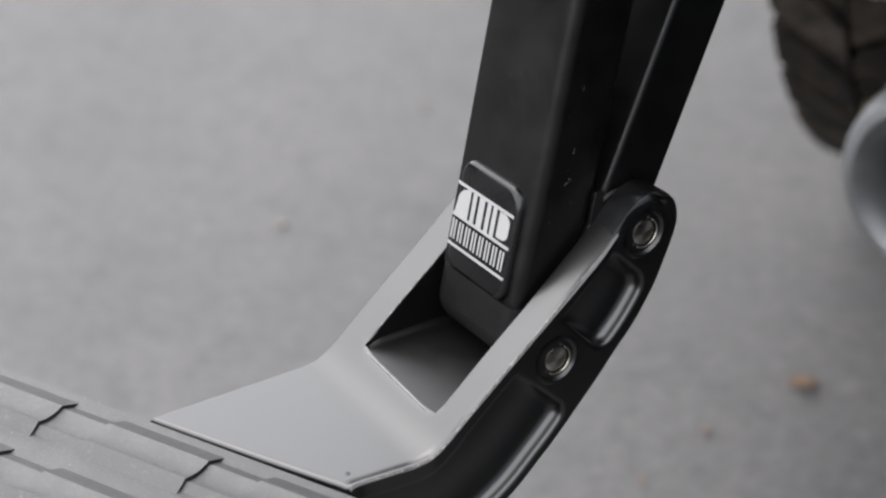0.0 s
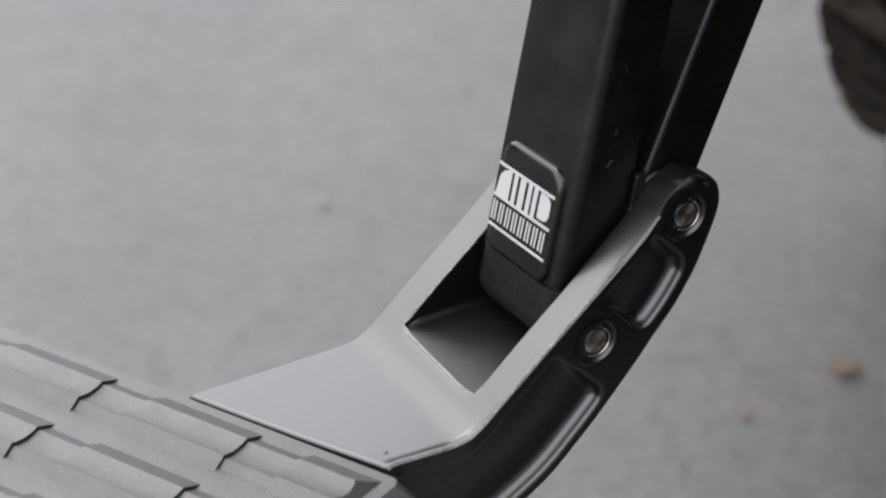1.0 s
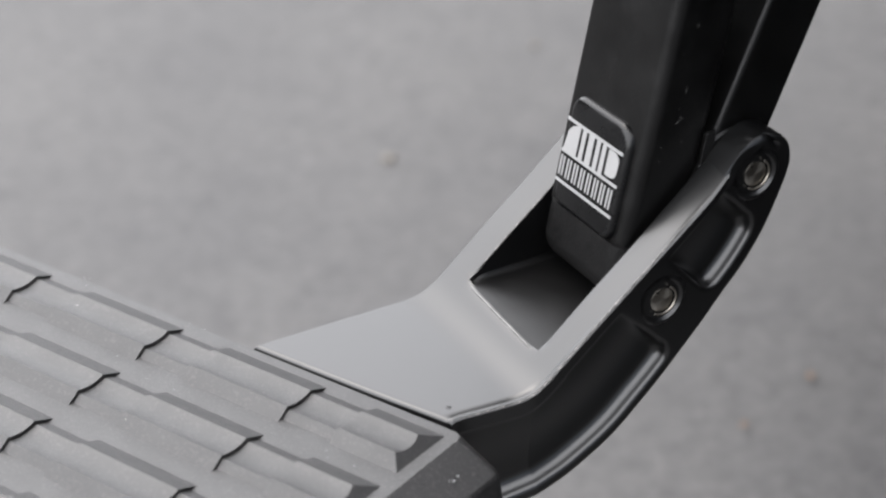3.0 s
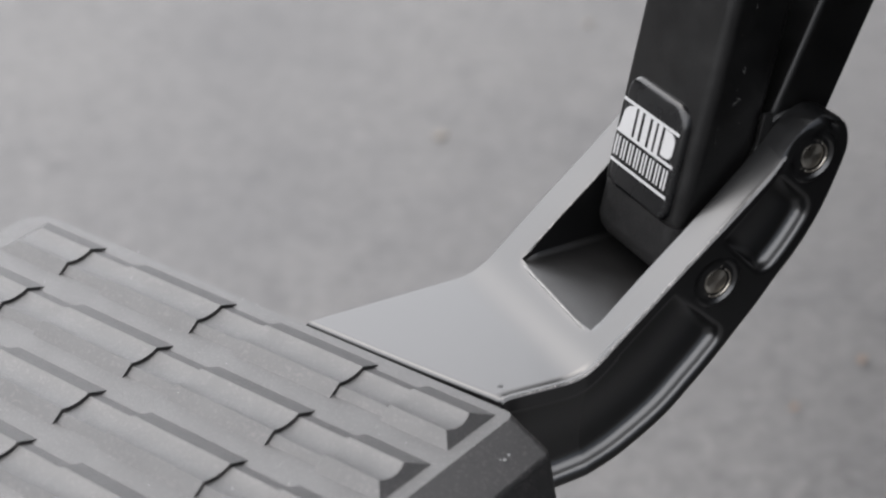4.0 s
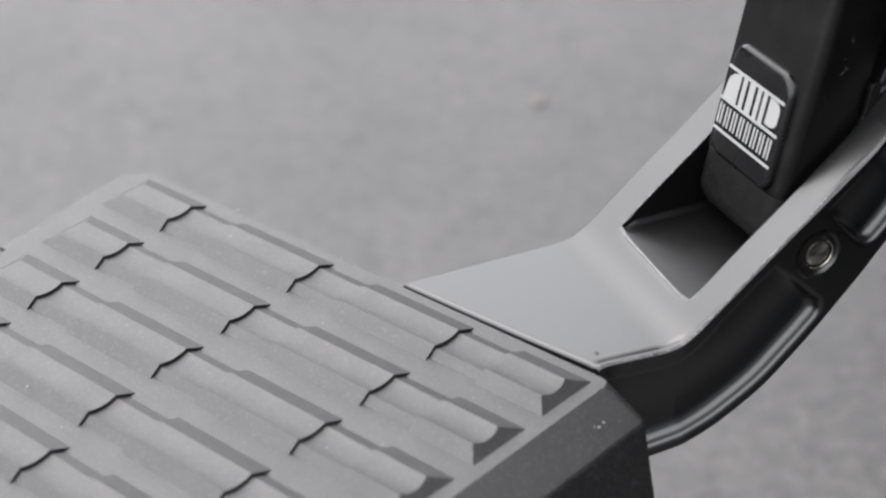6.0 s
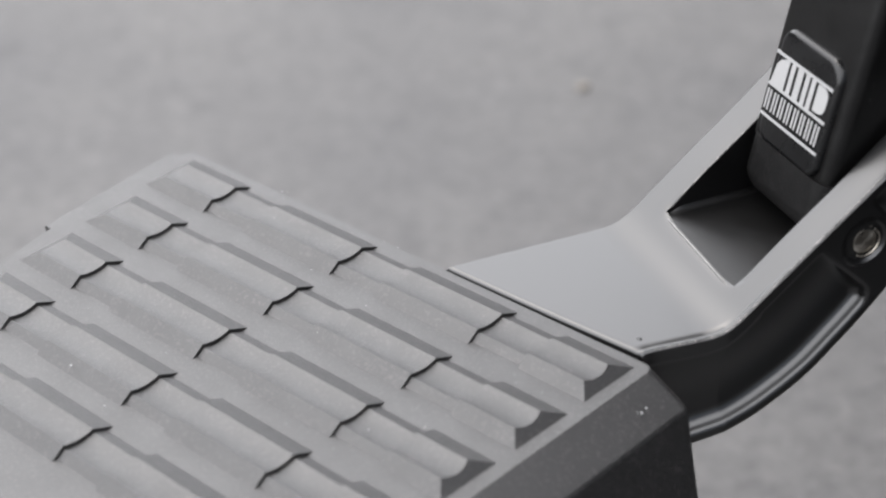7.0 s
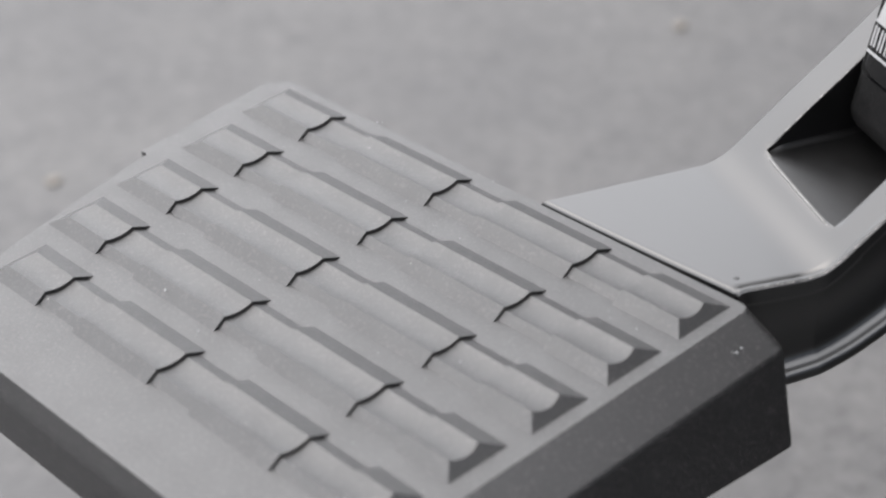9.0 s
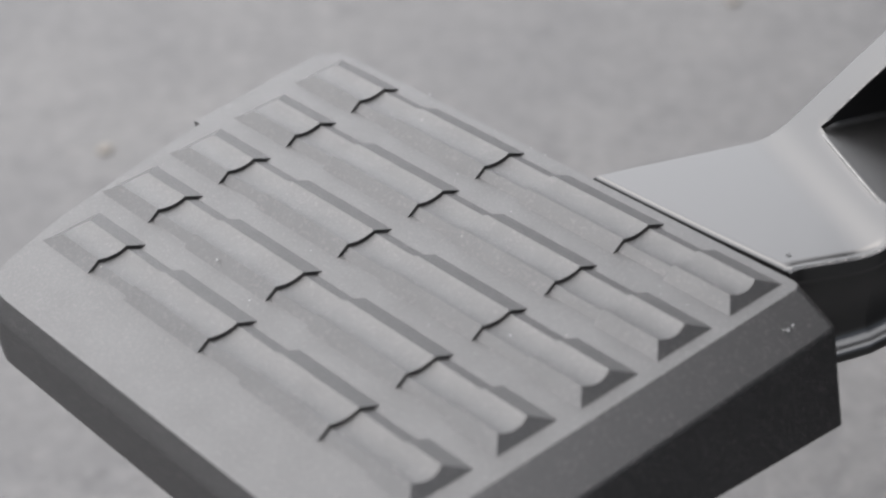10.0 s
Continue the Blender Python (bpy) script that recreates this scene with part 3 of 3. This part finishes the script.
# a thin tab beside the rear pivot
bm = bmesh.new()
tab = [(0.2230, 0.0530), (0.2440, 0.0560), (0.2450, 0.0880), (0.2402, 0.0884), (0.2368, 0.0745)]
loft(bm, [[arm(p, d, z) for d, z in rounded(tab, [0.0006] * 5, 3)] for p in (0.2884, 0.2908)])
part("spacer_tab", bm, MAT_ARM, step, "thin black spacer tab beside the pivot", bevel=0.0004)

# rubbed rounded edge along the front of the pocket
MAT_RUBBED = material("rubbed_bright_edge", (0.075, 0.074, 0.072), 0.42, spec=0.55, blotch=0.3, blotch_scale=300)
bm = bmesh.new()
loops = []
for k in range(61):
    w = k / 60
    r = (0.00085 + 0.00016 * noise.noise(Vector((w * 26, 2.0, 5.0)))) * min(1.0, 0.25 + 6 * w, 0.25 + 6 * (1 - w))
    d = MOUTH - SKEW * w - 0.0011
    loops.append([arm(0.2291 + 0.0618 * w, d + r * math.cos(b), top_z(d) + 0.0012 - 0.0008 + r * math.sin(b)) for b in (2 * math.pi * q / 8 for q in range(8))])
loft(bm, loops)
part("worn_edge", bm, MAT_RUBBED, casting, "rubbed bright front edge of the pocket")

# bare, rubbed metal along the casting's right rim, and a small casting pip
MAT_WORN = material("rubbed_black_edge", (0.0540, 0.0518, 0.0489), 0.45, spec=0.432, blotch=0.85, blotch_scale=260, grain=0.6, grain_scale=700)
bm = bmesh.new()
loops = []
for k in range(161):
    d = 0.1060 + (0.2290 - 0.1060) * k / 160
    z = (top_z(d) + 0.0012 if d < MOUTH else crown(d)) + 0.0003
    r = (0.00042 + 0.00022 * noise.noise(Vector((d * 420, 0.0, 3.0)))) * smooth01((0.2290 - d) / 0.014)
    loops.append([arm(right_edge(d) - 0.0007 + r * math.cos(b), d, z - 0.0003 + r * math.sin(b)) for b in (2 * math.pi * q / 8 for q in range(8))])
loft(bm, loops)
part("worn_edge", bm, MAT_WORN, casting, "rubbed grey edge of the casting")
bm = bmesh.new()
loops = []
for k in range(101):
    d = MOUTH + 0.004 + (0.2250 - MOUTH) * k / 100
    r = (0.00030 + 0.00028 * noise.noise(Vector((d * 380, 4.0, 7.0)))) * smooth01((d - MOUTH - 0.004) / 0.006)
    loops.append([arm(0.22870 + r * math.cos(b), d, crown(d) - 0.0004 + r * math.sin(b)) for b in (2 * math.pi * q / 8 for q in range(8))])
loft(bm, loops)
part("worn_edge", bm, MAT_WORN, casting, "rubbed grey inner edge of the casting")
bm = bmesh.new()
loops = []
for k in range(25):
    a = 2 * math.pi * k / 24
    u = Vector((math.cos(a), math.sin(a), 0.0))
    loops.append([Vector((0.3090, -0.0232, 0.0012)) + u * (r * 0.75) + Vector((0, 0, h * 0.6)) for r, h in ((0.0003, 0.0001), (0.0006, 0.0001), (0.0009, 0.0006), (0.0013, 0.0005), (0.0017, -0.0001))])
loft(bm, loops, closed=False)
part("casting_pip", bm, MAT_YOKE, casting)

# ---- the pickup that carries it ----
truck = tagged(new("pickup_truck"), "dark pickup truck with chunky off-road tyre, parked", "pickup truck")
bm = bmesh.new()
prof = rounded([(0.33, 0.50), (0.60, 0.40), (0.74, 0.36), (0.82, 0.46), (5.45, 0.46), (5.55, 0.95), (5.40, 1.16), (4.10, 1.28), (3.45, 1.90), (2.15, 1.90), (1.95, 1.50), (0.29, 1.50)], [0.04, 0.03, 0.01, 0.02, 0.1, 0.08, 0.1, 0.1, 0.15, 0.12, 0.05, 0.06], 6)
loft(bm, [[(x, y, z) for y, z in prof] for x in (0.15, 0.18, 1.90, 1.94)])
bmesh.ops.triangulate(bm, faces=[f for f in bm.faces if len(f.verts) > 4])
part("body", bm, MAT_BODY, truck, "plain dark body side and bed")
# unseen bumper block, added to keep light off the step's right side
bm = bmesh.new()
prof = rounded([(-0.03, 0.28), (0.30, 0.28), (0.30, 0.57), (-0.04, 0.57)], [0.03, 0.01, 0.01, 0.05], 5)
loft(bm, [[(x, y, z) for y, z in prof] for x in (0.60, 0.63, 1.80, 1.84)])
part("bumper_blocker", bm, MAT_BODY, truck, "unseen dark bumper block added to shade the step")
# unseen low block under the bed, added only to shade the asphalt
bm = bmesh.new()
prof = rounded([(0.44, 0.07), (1.02, 0.09), (1.02, 0.54), (0.42, 0.54)], [0.04, 0.04, 0.01, 0.01], 5)
loft(bm, [[(x, y, z) for y, z in prof] for x in (0.485, 0.50, 1.50, 1.53)])
part("underbody_blocker", bm, MAT_BODY, truck, "unseen dark block under the bed, added to shade the ground")
# unseen flare over the wheel, added to cut light reaching the ground below
bm = bmesh.new()
prof = rounded([(0.68, 0.52), (0.74, 0.50), (0.80, 0.56), (1.60, 0.56), (1.66, 0.50), (1.72, 0.52), (1.55, 1.0), (0.85, 1.0)], [0.02, 0.01, 0.02, 0.02, 0.01, 0.02, 0.08, 0.08], 4)
loft(bm, [[(x, y, z) for y, z in prof] for x in (0.060, 0.075, 0.149)])
part("arch_blocker", bm, MAT_BODY, truck, "unseen black flare added to shade the ground by the tyre")
bm = bmesh.new()
loft(bm, [[(x, y, z) for y, z in rounded([(0.05, 0.645), (0.27, 0.645), (0.27, 0.72), (0.05, 0.70)], [0.01] * 4, 3)] for x in (0.28, 0.44)])
part("step_bracket", bm, MAT_BODY, truck, "black step mounting bracket")

WHEEL = Vector((0.331, 1.133, 0.41))
wheel = part("wheel", (lambda b: (cylinder(b, WHEEL - Vector((0.10, 0, 0)), (1, 0, 0), 0.23, 0.22, 48, ((0.8, 0), (1, 0.02), (0.9, 0.15), (0.85, 0.5), (0.9, 0.85), (1, 0.98), (0.95, 1.0), (0.3, 0.8))), b)[1])(bmesh.new()), MAT_STEEL, truck, "dull alloy wheel")
bm = bmesh.new()
loops = []
for k in range(25):
    a = math.pi * k / 24
    w, r = -0.145 * math.cos(a), 0.235 + 0.152 * math.sin(a) ** 0.40
    loops.append([WHEEL + Vector((w, r * math.cos(b), r * math.sin(b))) for b in (2 * math.pi * q / 72 for q in range(72))])
loft(bm, loops, caps=False)
tyre = part("tyre", bm, MAT_RUBBER, wheel, "black off-road tyre with chunky tread, dusty brown")
rng = random.Random(9)
for ring_no, (w0, w1, n, off) in enumerate(((-0.156, -0.086, 40, 0.0), (-0.080, -0.006, 40, 0.5), (0.006, 0.080, 40, 0.0), (0.086, 0.156, 40, 0.5))):
    for q in range(n):
        a = 2 * math.pi * (q + off) / n
        if not (math.pi * 0.80 < a % (2 * math.pi) < math.pi * 1.75):
            continue
        da = 2 * math.pi / n * rng.uniform(0.36, 0.43)
        bm = bmesh.new()
        skew = (0.9 if ring_no % 2 else -0.9) * (1 if ring_no < 2 else -1)
        outer_r = 0.409 if 0 < ring_no < 3 else 0.407
        lowq, hiq = [], []
        for w, e in ((w0, -1), (w1, -1), (w1, 1), (w0, 1)):
            t = a + da * e + skew * da * (1 if w == w0 else -1)
            shoulder = 0.012 if (abs(w) > 0.14) else 0.0
            lowq.append(WHEEL + Vector((w, 0.365 * math.cos(t), 0.365 * math.sin(t))))
            hiq.append(WHEEL + Vector((w * 0.985, (outer_r - shoulder) * math.cos(a + (t - a) * 0.93), (outer_r - shoulder) * math.sin(a + (t - a) * 0.93))))
        loft(bm, [lowq, hiq])
        part("tread_block", bm, MAT_MUD if (q * 3 + ring_no * 2) % 11 == 5 else MAT_DUSTY if rng.random() < 0.30 else MAT_RUBBER, tyre)

for dx, dy in ((0.0, 3.55), (1.458, 0.0), (1.458, 3.55)):
    other = new("wheel", wheel.data)
    other.parent = truck
    other.location = (dx, dy, 0.0)
    rubber = new("tyre", tyre.data)
    rubber.parent = other

EX = Vector((0.398, 0.530, H0 - 0.120))
bm = bmesh.new()
cylinder(bm, EX, (0.10, 1, 0.05), 0.078, 0.45, 64, ((0.62, 0.06), (0.66, 0.02), (0.74, 0.0), (0.84, -0.012), (0.93, -0.008), (0.98, 0.01), (1.0, 0.04), (1.0, 0.7), (0.7, 0.8), (0.7, 1.0)))
pipe = part("tailpipe", bm, MAT_STEEL, truck, "dull steel exhaust tailpipe with dark inside")
# black disc that closes the pipe a little way in
bm = bmesh.new()
loops = [[EX + Vector((0.10, 1, 0.05)).normalized() * h + Vector((r * math.cos(a), 0, r * math.sin(a))) for a in (2 * math.pi * q / 48 for q in range(48))] for r, h in ((0.0470, 0.022), (0.0460, 0.0255), (0.010, 0.0258))]
loft(bm, loops)
part("pipe_disc", bm, MAT_PIPE_DARK, pipe, "black disc closing the pipe opening")

# ---- litter on the ground ----
rng = random.Random(11)


def leaf(x, y, size, turn):
    bm = bmesh.new()
    rows = []
    for i in range(7):
        w = i / 6
        half = size * 0.32 * math.sin(math.pi * (0.06 + 0.90 * w)) * (1 + 0.2 * rng.uniform(-1, 1))
        rows.append([(size * (w - 0.5), half * e, 0.004 + 0.12 * size * (e * e) + 0.05 * size * math.sin(5 * w)) for e in (-1, -0.5, 0, 0.5, 1)])
    g = grid(bm, rows)
    ob = part("leaf", bm, MAT_LEAF)
    mod = ob.modifiers.new("thickness", "SOLIDIFY")
    mod.thickness = 0.0006
    ob.matrix_world = pose(x, y, 0.0, 0, 0, turn)
    return tagged(ob, "small dry brown leaf lying on the asphalt", "leaf", group="fallen leaves")


leaf(0.264, 0.654, 0.026, 35)
leaf(0.219, 0.560, 0.010, 110)
leaf(0.203, 0.478, 0.008, 70)


def stone(x, y, size):
    bm = bmesh.new()
    bmesh.ops.create_icosphere(bm, subdivisions=2, radius=size)
    for v in bm.verts:
        v.co *= 1 + 0.25 * noise.noise(v.co * 90 + Vector((x * 50, y * 50, 0)))
        v.co.z *= 0.55
    ob = part("stone_chip", bm, MAT_STONE)
    ob.location = (x, y, size * 0.35)
    return tagged(ob, "small pale stone chip on the asphalt", "stone", group="stone chips")


for x, y, r in ((-0.289, 0.670, 0.007), (-0.564, 0.120, 0.007), (-0.30, 0.95, 0.005), (-0.50, 0.35, 0.004), (-0.05, 0.62, 0.004)):
    stone(x, y, r)
